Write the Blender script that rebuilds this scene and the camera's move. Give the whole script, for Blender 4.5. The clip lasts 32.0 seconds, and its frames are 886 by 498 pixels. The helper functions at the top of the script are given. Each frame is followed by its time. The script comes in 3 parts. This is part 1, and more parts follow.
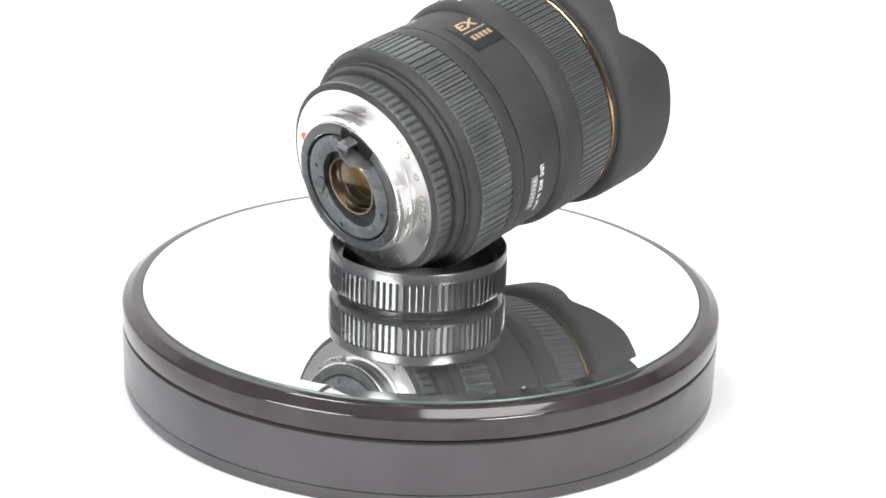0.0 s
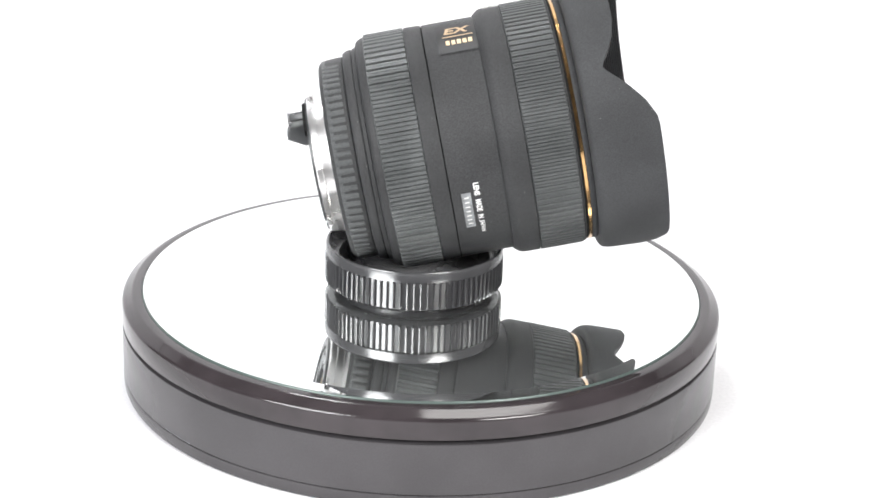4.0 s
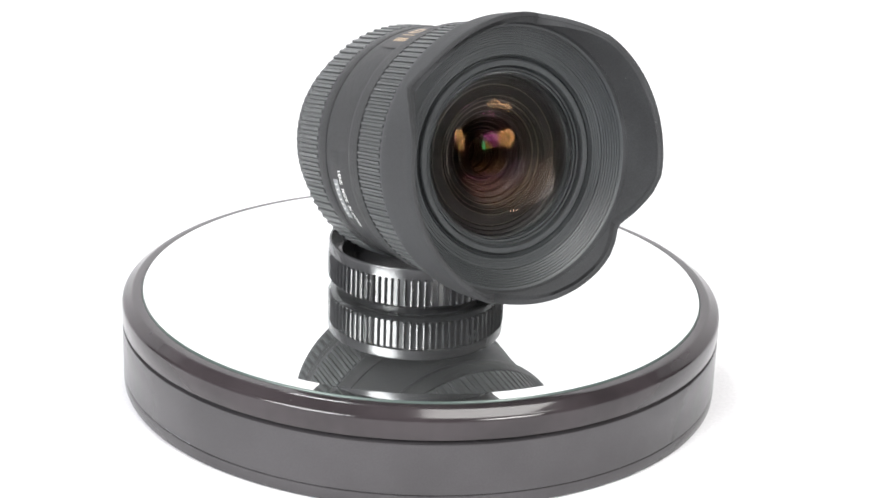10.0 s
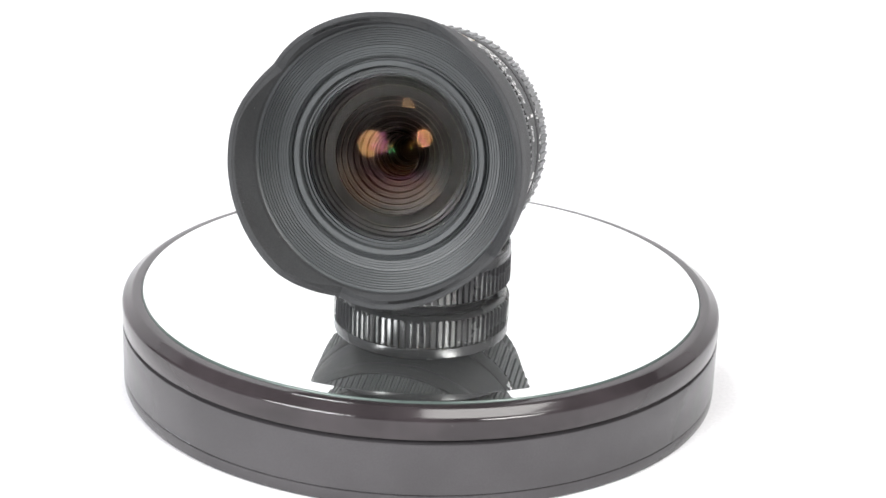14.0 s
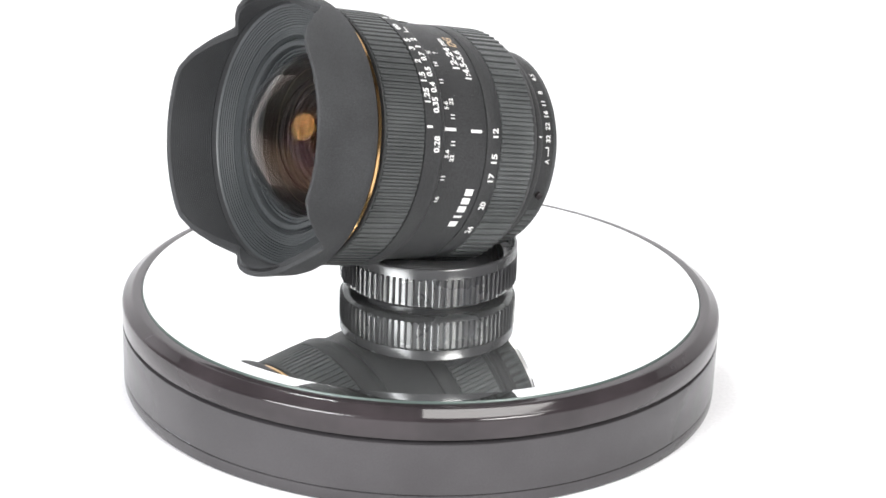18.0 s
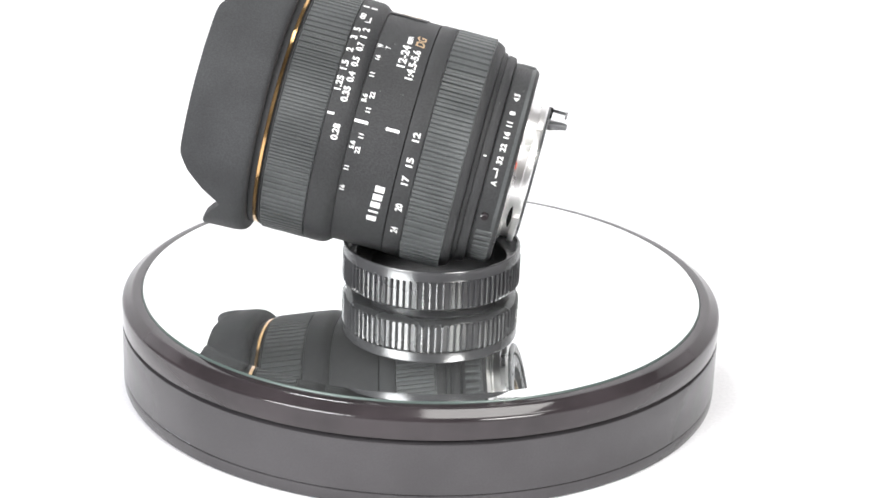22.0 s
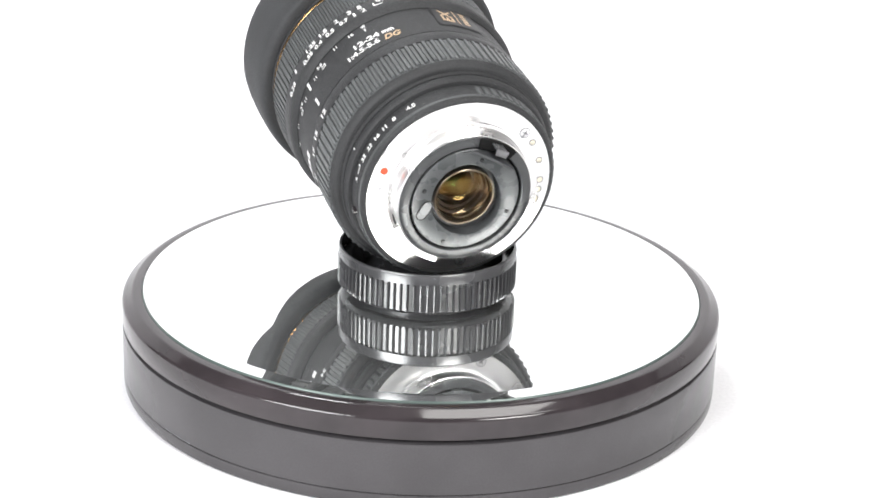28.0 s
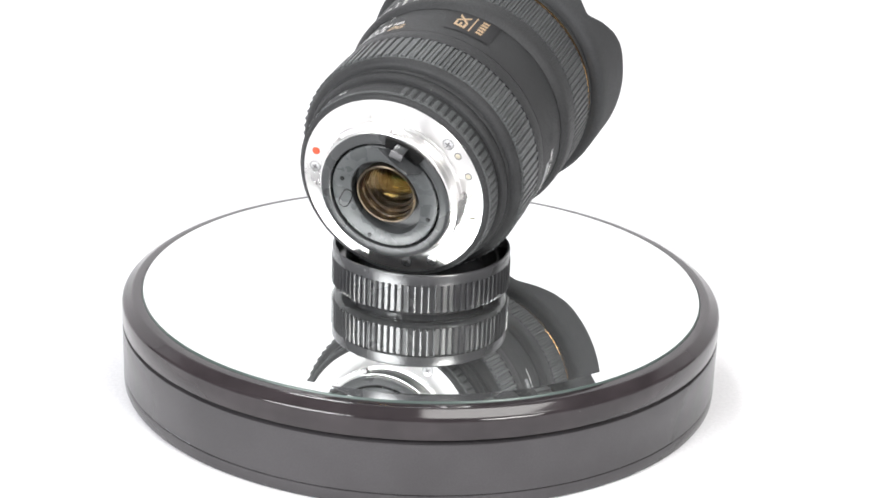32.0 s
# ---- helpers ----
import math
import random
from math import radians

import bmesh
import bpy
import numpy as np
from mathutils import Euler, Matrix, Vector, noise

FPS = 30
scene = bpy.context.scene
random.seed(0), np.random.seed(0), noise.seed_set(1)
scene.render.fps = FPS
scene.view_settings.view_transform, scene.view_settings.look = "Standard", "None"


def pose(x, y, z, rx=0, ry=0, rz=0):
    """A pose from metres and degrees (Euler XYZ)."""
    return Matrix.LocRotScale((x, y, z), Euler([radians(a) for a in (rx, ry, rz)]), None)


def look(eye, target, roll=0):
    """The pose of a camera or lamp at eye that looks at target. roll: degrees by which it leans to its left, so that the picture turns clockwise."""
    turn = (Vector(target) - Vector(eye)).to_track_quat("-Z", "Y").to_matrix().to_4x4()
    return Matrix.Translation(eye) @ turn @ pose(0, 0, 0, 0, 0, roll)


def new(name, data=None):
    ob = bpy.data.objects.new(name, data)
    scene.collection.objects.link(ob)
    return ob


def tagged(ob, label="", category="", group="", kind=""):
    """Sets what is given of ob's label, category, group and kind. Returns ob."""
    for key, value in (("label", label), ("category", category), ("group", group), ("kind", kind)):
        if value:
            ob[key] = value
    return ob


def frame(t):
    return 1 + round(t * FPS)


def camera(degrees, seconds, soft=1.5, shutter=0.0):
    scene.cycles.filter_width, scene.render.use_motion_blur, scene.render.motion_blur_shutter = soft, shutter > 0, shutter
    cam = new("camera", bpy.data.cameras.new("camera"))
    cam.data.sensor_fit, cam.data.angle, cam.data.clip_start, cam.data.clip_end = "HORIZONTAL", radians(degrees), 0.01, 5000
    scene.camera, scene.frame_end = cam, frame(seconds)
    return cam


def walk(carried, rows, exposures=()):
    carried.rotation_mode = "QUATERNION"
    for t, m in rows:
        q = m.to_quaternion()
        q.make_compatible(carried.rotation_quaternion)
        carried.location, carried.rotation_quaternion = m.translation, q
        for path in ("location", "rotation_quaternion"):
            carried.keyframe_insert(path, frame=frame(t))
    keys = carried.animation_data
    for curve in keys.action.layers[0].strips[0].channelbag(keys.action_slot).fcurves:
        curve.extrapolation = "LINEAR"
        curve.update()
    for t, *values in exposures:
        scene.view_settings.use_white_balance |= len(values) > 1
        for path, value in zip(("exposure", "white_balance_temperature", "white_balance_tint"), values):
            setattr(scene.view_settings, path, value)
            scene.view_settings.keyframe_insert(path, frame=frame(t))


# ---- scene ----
# One mirror radius in metres; the proportions below are in mirror radii, with heights from the mirror's edge.
U = 0.0935
TABLE = 0.338          # the table lies this far below the mirror's edge
SPIN = -10.543         # degrees a second, clockwise seen from above
FACING = 12.7          # second at which the turned things stand as built


def up(z):
    return (z + TABLE) * U


# ---- camera ----
cam = camera(26.421, 32.0, soft=1.7)
EYE = Vector((0.0, -6.3075 * U, up(2.5356)))
YAW, PITCH = 0.0113, 0.3640
AHEAD = Vector((math.sin(YAW) * math.cos(PITCH), math.cos(YAW) * math.cos(PITCH), -math.sin(PITCH)))
STAND = look(EYE, EYE + AHEAD, 2.068)
walk(cam, [(0, STAND), (32, STAND)], [(0, 0.0), (28, 0.0), (29, -0.03), (30, -0.1), (31, -0.15), (32, -0.15)])

# ---- light ----
world = bpy.data.worlds.new("room_air")
world.use_nodes = True
world.node_tree.nodes["Background"].inputs[0].default_value = (0.9, 0.92, 1.0, 1)
world.node_tree.nodes["Background"].inputs[1].default_value = 0.05
scene.world = world


def softbox(name, eye, target, width, height, watts, colour=(1, 1, 1), shape="RECTANGLE"):
    data = bpy.data.lights.new(name, "AREA")
    data.shape, data.size, data.size_y, data.energy, data.color = shape, width, height, watts, colour
    ob = new(name, data)
    ob.matrix_world = look(eye, target)
    return ob


softbox("softbox_overhead", (0.33, -0.12, 1.20), (0.33, 0.00, 0.1), 0.62, 0.24, 4.2, (1.0, 0.985, 0.96))
softbox("round_lamp_side", (-0.36, 0.50, 1.42), (0, 0.1, 0.05), 0.26, 0.26, 7.5, (0.97, 0.985, 1.0), "DISK")
softbox("round_lamp_fill", (0.66, -0.90, 0.82), (0, 0.0, 0.08), 0.50, 0.50, 16, (1.0, 0.99, 0.97), "DISK")
softbox("round_lamp_front", (-0.90, -1.05, 0.74), (0, 0.0, 0.08), 0.85, 0.85, 34, (0.98, 0.99, 1.0), "DISK")

# ---- materials ----


def mat(name, colour, rough=0.5, metal=0.0, spec=0.5, grain=0.0, grain_size=0.0004, bump=0.0, bump_size=0.0004,
        rough_var=0.0, stain=0.0, stain_size=0.02, coat=0.0, dust=0.0):
    """A surface with grain and stains in its colour, uneven gloss, fine relief and, with dust, pale specks."""
    m = bpy.data.materials.new(name)
    m.use_nodes = True
    n, k = m.node_tree.nodes, m.node_tree.links
    b = n["Principled BSDF"]
    b.inputs["Base Color"].default_value = (*colour, 1)
    b.inputs["Roughness"].default_value = rough
    b.inputs["Metallic"].default_value = metal
    b.inputs["Specular IOR Level"].default_value = spec
    b.inputs["Coat Weight"].default_value = coat
    co = n.new("ShaderNodeTexCoord")

    def noise_node(size, detail=3):
        t = n.new("ShaderNodeTexNoise")
        t.inputs["Scale"].default_value = 1 / size
        t.inputs["Detail"].default_value = detail
        k.new(co.outputs["Object"], t.inputs["Vector"])
        return t

    last = None
    for amount, size in ((grain, grain_size), (stain, stain_size)):
        if amount:
            t = noise_node(size)
            r = n.new("ShaderNodeMapRange")
            r.interpolation_type = "SMOOTHSTEP"
            r.inputs["From Min"].default_value, r.inputs["From Max"].default_value = 0.3, 0.7
            r.inputs["To Min"].default_value, r.inputs["To Max"].default_value = 1 - amount, 1 + amount
            k.new(t.outputs["Fac"], r.inputs["Value"])
            x = n.new("ShaderNodeVectorMath")
            x.operation = "SCALE"
            if last is None:
                x.inputs[0].default_value = colour
            else:
                k.new(last, x.inputs[0])
            k.new(r.outputs["Result"], x.inputs["Scale"])
            last = x.outputs["Vector"]
    if dust:
        t = n.new("ShaderNodeTexVoronoi")
        t.inputs["Scale"].default_value = 1 / 0.0028
        k.new(co.outputs["Object"], t.inputs["Vector"])
        r = n.new("ShaderNodeMapRange")
        r.inputs["From Min"].default_value, r.inputs["From Max"].default_value = 0.035, 0.06
        r.inputs["To Min"].default_value, r.inputs["To Max"].default_value = dust, 0.0
        k.new(t.outputs["Distance"], r.inputs["Value"])
        s = n.new("ShaderNodeSeparateColor")
        k.new(t.outputs["Color"], s.inputs[0])
        g = n.new("ShaderNodeMath")
        g.operation, g.inputs[1].default_value = "GREATER_THAN", 0.86
        k.new(s.outputs[0], g.inputs[0])
        p = n.new("ShaderNodeMath")
        p.operation = "MULTIPLY"
        k.new(r.outputs["Result"], p.inputs[0])
        k.new(g.outputs[0], p.inputs[1])
        x = n.new("ShaderNodeMix")
        x.data_type = "RGBA"
        k.new(p.outputs[0], x.inputs["Factor"])
        if last is None:
            x.inputs["A"].default_value = (*colour, 1)
        else:
            k.new(last, x.inputs["A"])
        x.inputs["B"].default_value = (0.45, 0.45, 0.43, 1)
        last = x.outputs["Result"]
    if last is not None:
        k.new(last, b.inputs["Base Color"])
    if rough_var:
        t = noise_node(stain_size, 4)
        r = n.new("ShaderNodeMapRange")
        r.interpolation_type = "SMOOTHSTEP"
        r.inputs["From Min"].default_value, r.inputs["From Max"].default_value = 0.3, 0.7
        r.inputs["To Min"].default_value, r.inputs["To Max"].default_value = max(0, rough - rough_var), rough + rough_var
        k.new(t.outputs["Fac"], r.inputs["Value"])
        k.new(r.outputs["Result"], b.inputs["Roughness"])
    if bump:
        t = noise_node(bump_size, 4)
        h = n.new("ShaderNodeBump")
        h.inputs["Strength"].default_value, h.inputs["Distance"].default_value = bump, bump_size
        k.new(t.outputs["Fac"], h.inputs["Height"])
        k.new(h.outputs["Normal"], b.inputs["Normal"])
    return m


def glass(name, tint, ior=1.5, coating=(1, 1, 1), gloss=0.5):
    m = bpy.data.materials.new(name)
    m.use_nodes = True
    b = m.node_tree.nodes["Principled BSDF"]
    b.inputs["Base Color"].default_value = (*tint, 1)
    b.inputs["Roughness"].default_value = 0.0
    b.inputs["IOR"].default_value = ior
    b.inputs["Transmission Weight"].default_value = 1.0
    b.inputs["Specular Tint"].default_value = (*coating, 1)
    b.inputs["Specular IOR Level"].default_value = gloss
    return m


BARREL = mat("black_crinkle_finish", (0.0310, 0.0315, 0.0328), 0.52, spec=0.30, grain=0.3, bump=0.5, bump_size=0.00025, stain=0.14, rough_var=0.06, dust=0.6)
GRIP = mat("black_rubber", (0.068, 0.0715, 0.0725), 0.40, spec=0.32, grain=0.18, bump=0.25, bump_size=0.0003, stain=0.15, rough_var=0.07)
ZOOMGRIP = mat("worn_grey_rubber", (0.082, 0.0865, 0.0875), 0.36, spec=0.36, grain=0.2, bump=0.25, bump_size=0.0003, stain=0.2, rough_var=0.08)
HOOD = mat("matte_black_plastic", (0.0455, 0.0465, 0.0485), 0.60, spec=0.15, grain=0.15, bump=0.3, bump_size=0.0002, stain=0.14, rough_var=0.06, dust=0.4)
BAFFLE = mat("matte_black_baffle", (0.050, 0.0545, 0.0570), 0.42, grain=0.1, bump=0.15, bump_size=0.0003, stain=0.1)
# near-black, so the depth shade of slots and gaps is in the colour
GROOVE = mat("dark_groove", (0.010, 0.010, 0.010), 0.85, spec=0.12, grain=0.2)
GOLD = mat("gold_anodised", (0.64, 0.40, 0.18), 0.17, metal=1.0, stain=0.1, rough_var=0.05)
GOLDPRINT = mat("gold_print", (0.55, 0.40, 0.25), 0.35, metal=0.6, grain=0.1)
WHITE = mat("white_print", (0.80, 0.80, 0.79), 0.5, grain=0.05)
CHROME = mat("brushed_chrome", (0.88, 0.87, 0.865), 0.29, metal=1.0, stain=0.06, rough_var=0.06, bump=0.012, bump_size=0.0006)
BRASS = mat("gilded_contact", (0.82, 0.77, 0.64), 0.3, metal=1.0)
STEEL = mat("steel_screw", (0.76, 0.76, 0.77), 0.30, metal=1.0)
REAR = mat("black_rear_plastic", (0.045, 0.047, 0.049), 0.28, grain=0.12, stain=0.1, rough_var=0.08)
PLATEGREY = mat("dark_grey_plastic", (0.078, 0.083, 0.085), 0.28, grain=0.1, stain=0.12, stain_size=0.006, rough_var=0.06)
PEWTER = mat("dark_grey_steel", (0.22, 0.22, 0.225), 0.4, metal=1.0)
RINGEDGE = mat("pale_ring_edge", (0.10, 0.085, 0.07), 0.35, metal=0.4)
BRONZE = mat("bronze_ring", (0.26, 0.215, 0.16), 0.30, metal=1.0, stain=0.15)
RED = mat("red_enamel", (0.72, 0.09, 0.035), 0.4)
BADGE = mat("black_badge", (0.016, 0.016, 0.017), 0.42, spec=0.3, stain=0.2)
PLATE = mat("grey_serial_plate", (0.30, 0.31, 0.32), 0.35, metal=0.7, stain=0.2, stain_size=0.004)
AMBER = mat("amber_inner_barrel", (0.030, 0.018, 0.009), 0.30, stain=0.25, stain_size=0.006)
INNER = mat("black_inner_barrel", (0.010, 0.008, 0.007), 0.38, spec=0.35, stain=0.2)
GLOSS = mat("glossy_black_plastic", (0.0319, 0.0264, 0.0286), 0.09, stain=0.2, rough_var=0.05, dust=0.25)
SATIN = mat("satin_black_plastic", (0.050, 0.047, 0.050), 0.20, stain=0.10, stain_size=0.03, rough_var=0.02, grain=0.05, bump=0.05, bump_size=0.0008)
CAPMAT = mat("ribbed_black_plastic", (0.045, 0.045, 0.048), 0.23, spec=1.0, stain=0.15, rough_var=0.05)
MIRROR = mat("mirror_silver", (0.93, 0.945, 0.94), 0.012, metal=0.972)
GLASSEDGE = mat("green_glass_edge", (0.085, 0.115, 0.105), 0.30, metal=0.1)
CLOTH = mat("white_cotton_cloth", (0.84, 0.835, 0.85), 0.9, spec=0.1, grain=0.03, grain_size=0.0012, stain=0.03, stain_size=0.08, bump=0.12, bump_size=0.0012)
ROOM = mat("grey_room_paint", (0.22, 0.21, 0.21), 0.8, grain=0.05, grain_size=0.01, stain=0.1, stain_size=0.4)
FRONTGLASS = glass("front_element_glass", (0.97, 0.96, 0.95), 1.25, (1.0, 0.46, 0.16), 0.30)
PURPLE = glass("purple_coated_glass", (0.96, 0.95, 0.95), 1.16, (0.95, 0.20, 0.70), 1.0)
GREEN = glass("green_coated_glass", (0.95, 0.96, 0.95), 1.28, (0.15, 1.0, 0.35), 1.0)
REARGLASS = glass("rear_element_glass", (0.97, 0.95, 0.90), 1.5, (1.0, 0.60, 0.16), 0.22)
ORANGE = glass("amber_coated_glass", (0.96, 0.95, 0.93), 1.22, (1.0, 0.42, 0.06), 0.8)

# ---- mesh helpers ----


def part(name, bm, material, parent=None, label="", sharp=35):
    """Link a bmesh as one object under a thing or a part; edges steeper than sharp degrees stay crisp."""
    bmesh.ops.recalc_face_normals(bm, faces=bm.faces)
    for f in bm.faces:
        f.smooth = True
    limit = radians(sharp)
    for e in bm.edges:
        if len(e.link_faces) == 2 and e.calc_face_angle(0) > limit:
            e.smooth = False
    me = bpy.data.meshes.new(name)
    bm.to_mesh(me)
    bm.free()
    me.materials.append(material)
    ob = new(name, me)
    ob.parent = parent
    if label:
        tagged(ob, label)
    return ob


def grid(rows, closed_u=True, closed_v=False):
    """Faces over rows of equally many points."""
    bm = bmesh.new()
    vs = [[bm.verts.new(p) for p in row] for row in rows]
    nu, nv = len(rows), len(rows[0])
    for i in range(nu if closed_u else nu - 1):
        for j in range(nv if closed_v else nv - 1):
            q = [vs[i][j], vs[(i + 1) % nu][j], vs[(i + 1) % nu][(j + 1) % nv], vs[i][(j + 1) % nv]]
            bm.faces.new(q)
    bmesh.ops.remove_doubles(bm, verts=bm.verts, dist=1e-7)
    return bm


def lathe(profile, steps=160, closed=True):
    """Turn a profile of (along the axis, radius) round the z axis; closed joins its ends."""
    rows = []
    for i in range(steps):
        a = 2 * math.pi * i / steps
        rows.append([(r * U * math.cos(a), r * U * math.sin(a), s * U) for s, r in profile])
    return grid(rows, True, closed)


PLAIN_RIB = ((0.0, 0), (0.31, 0), (0.38, 0.75), (0.48, 1.0), (0.84, 1.0), (0.94, 0.75))
BOXED_RIB = ((0.0, 0), (0.09, 0), (0.11, 0.40), (0.14, 0.5), (0.43, 0.5), (0.46, 0.40), (0.48, 0), (0.57, 0), (0.59, 0.82), (0.63, 1.0), (0.93, 1.0), (0.98, 0.82))


def ribbed(s0, s1, base, height, count, inner, shape=PLAIN_RIB, end=0.006, start=0.0, sweep=360.0):
    """A ring with raised ribs along the axis from s0 to s1; ribs only within the swept angle. shape: a rib's height across its pitch."""
    rows = []
    pitch = 360 / count
    for i in range(count):
        a0 = i * pitch
        on = ((a0 - start) % 360) < sweep
        h = height if on else 0.0
        for f, k in shape:
            a = radians(a0 + f * pitch)
            row = [(s0, inner), (s0, base), (s0 + end * 0.4, base), (s0 + end, base + h * k), (s1 - end, base + h * k),
                   (s1 - end * 0.4, base), (s1, base), (s1, inner)]
            rows.append([(r * U * math.cos(a), r * U * math.sin(a), s * U) for s, r in row])
    return grid(rows, True, True)


def on_barrel(bm, a0, s0, r, turn=0):
    """Wrap a flat mesh (in mirror radii) round the barrel: its x runs round, its y along the axis; turn swaps them."""
    for v in bm.verts:
        x, y, z = v.co
        if turn:
            x, y = -y, x
        a = radians(a0) + x / r
        v.co = Vector(((r + z) * U * math.cos(a), (r + z) * U * math.sin(a), (s0 + y) * U))
    return bm


def letters(text, width, height, shear=0.0):
    """Flat text of the built-in font, fitted into width and height about the origin."""
    cu = bpy.data.curves.new("text", "FONT")
    cu.body, cu.shear, cu.offset, cu.resolution_u = text, shear, 0.030, 4
    ob = new("text", cu)
    me = bpy.data.meshes.new_from_object(ob.evaluated_get(bpy.context.evaluated_depsgraph_get()))
    bpy.data.objects.remove(ob)
    bpy.data.curves.remove(cu)
    bm = bmesh.new()
    bm.from_mesh(me)
    bpy.data.meshes.remove(me)
    xs, ys = [v.co.x for v in bm.verts], [v.co.y for v in bm.verts]
    for v in bm.verts:
        v.co = Vector(((v.co.x - (min(xs) + max(xs)) / 2) / (max(xs) - min(xs)) * width,
                       (v.co.y - (min(ys) + max(ys)) / 2) / (max(ys) - min(ys)) * height, 0))
    return bm


def bar(width, height, thick=0.0015, x=0.0, y=0.0, steps=6):
    """A thin plate with its width divided, so that it can be bent round the barrel."""
    bm = bmesh.new()
    bmesh.ops.create_grid(bm, x_segments=steps, y_segments=2, size=0.5)
    for v in bm.verts:
        v.co = Vector((v.co.x * width + x, v.co.y * height + y, thick))
    return bm


def printed(name, text, a, s, r, width, height, parent, material=None, shear=0.0):
    return part(name, on_barrel(letters(text, width, height, shear), a, s, r + 0.0012), material or WHITE, parent)


def disc_part(name, x, y, s, r, thick, material, parent, label="", steps=20, dome=0.3):
    """A small round stud standing on a plane across the axis, its top towards the mount's end."""
    bm = lathe([(0, 0.0), (0, r), (-thick * (1 - dome), r), (-thick, r * 0.7), (-thick, 0.0)], steps, False)
    bmesh.ops.translate(bm, verts=bm.verts, vec=(x * U, y * U, s * U))
    return part(name, bm, material, parent, label)


def block(sx, sy, sz, bevel=0.0):
    bm = bmesh.new()
    bmesh.ops.create_cube(bm, size=1)
    for v in bm.verts:
        v.co = Vector((v.co.x * sx * U, v.co.y * sy * U, v.co.z * sz * U))
    if bevel:
        bmesh.ops.bevel(bm, geom=bm.edges, offset=bevel * U, segments=2, affect="EDGES", profile=0.5)
    return bm


# ---- the table and the backdrop: one white cloth, swept up behind ----


def backdrop():
    front = -0.36
    prof = [(front - 0.012, z) for z in (-0.30, -0.20, -0.10, -0.02)] + [(front - 0.008, -0.004)] + [(front + 0.04 * i, 0.0) for i in range(32)]
    cy, rad = 0.46, 0.26
    prof = [p for p in prof if p[0] < cy]
    for i in range(0, 13):
        a = math.pi / 2 * i / 12
        prof.append((cy + rad * math.sin(a), rad - rad * math.cos(a)))
    prof += [(cy + rad, z) for z in (0.4, 0.6, 0.85, 1.15)]
    rows = []
    for i in range(61):
        x = -1.5 + 3.0 * i / 60
        row = []
        for y, z in prof:
            w = 0.0011 * (noise.noise((x * 9, y * 9, z * 9)) + 0.5 * noise.noise((x * 23, y * 23, z * 23)))
            near = min(1.0, max(0.0, (math.hypot(x, y) - 0.101) / 0.03))
            row.append((x, y - (w if z > 0.1 else 0), z + (w * near if 0 <= z < 0.1 else 0)))
        rows.append(row)
    bm = grid(rows, False)
    ob = part("backdrop", bm, CLOTH, None, "", 180)
    tagged(ob, "plain white cotton cloth laid over table and swept up behind", "backdrop", kind="structure")


backdrop()


def table():
    bm = bmesh.new()
    for x, y, z, sx, sy, sz in ((0, 0.17, -0.022, 2.7, 0.85, 0.036),) + tuple((i * 1.25, 0.17 + j * 0.36, -0.395, 0.07, 0.07, 0.71) for i in (-1, 1) for j in (-1, 1)):
        m = bmesh.ops.create_cube(bm, size=1)
        for v in m["verts"]:
            v.co = Vector((x + v.co.x * sx, y + v.co.y * sy, z + v.co.z * sz))
    tagged(part("table", bm, ROOM), "plain table that carries the white cloth", "table", kind="structure")


table()


def room():
    def slab(name, x0, x1, y0, y1, z0, z1, label, category):
        bm = bmesh.new()
        bmesh.ops.create_cube(bm, size=1)
        for v in bm.verts:
            v.co = Vector(((x0 + x1) / 2 + v.co.x * (x1 - x0), (y0 + y1) / 2 + v.co.y * (y1 - y0), (z0 + z1) / 2 + v.co.z * (z1 - z0)))
        tagged(part(name, bm, ROOM), label, category, kind="structure")

    slab("floor", -2.2, 2.2, -2.4, 1.6, -0.85, -0.75, "plain grey floor of the room", "floor")
    slab("ceiling", -2.2, 2.2, -2.4, 1.6, 1.75, 1.85, "plain grey ceiling of the room", "ceiling")
    slab("wall_south", -2.2, 2.2, -2.5, -2.4, -0.75, 1.75, "plain grey wall of the room", "wall")
    slab("wall_north", -2.2, 2.2, 1.6, 1.7, -0.75, 1.75, "plain grey wall of the room", "wall")
    slab("wall_west", -2.3, -2.2, -2.4, 1.6, -0.75, 1.75, "plain grey wall of the room", "wall")
    slab("wall_east", 2.2, 2.3, -2.4, 1.6, -0.75, 1.75, "plain grey wall of the room", "wall")


room()

# ---- the turntable ----


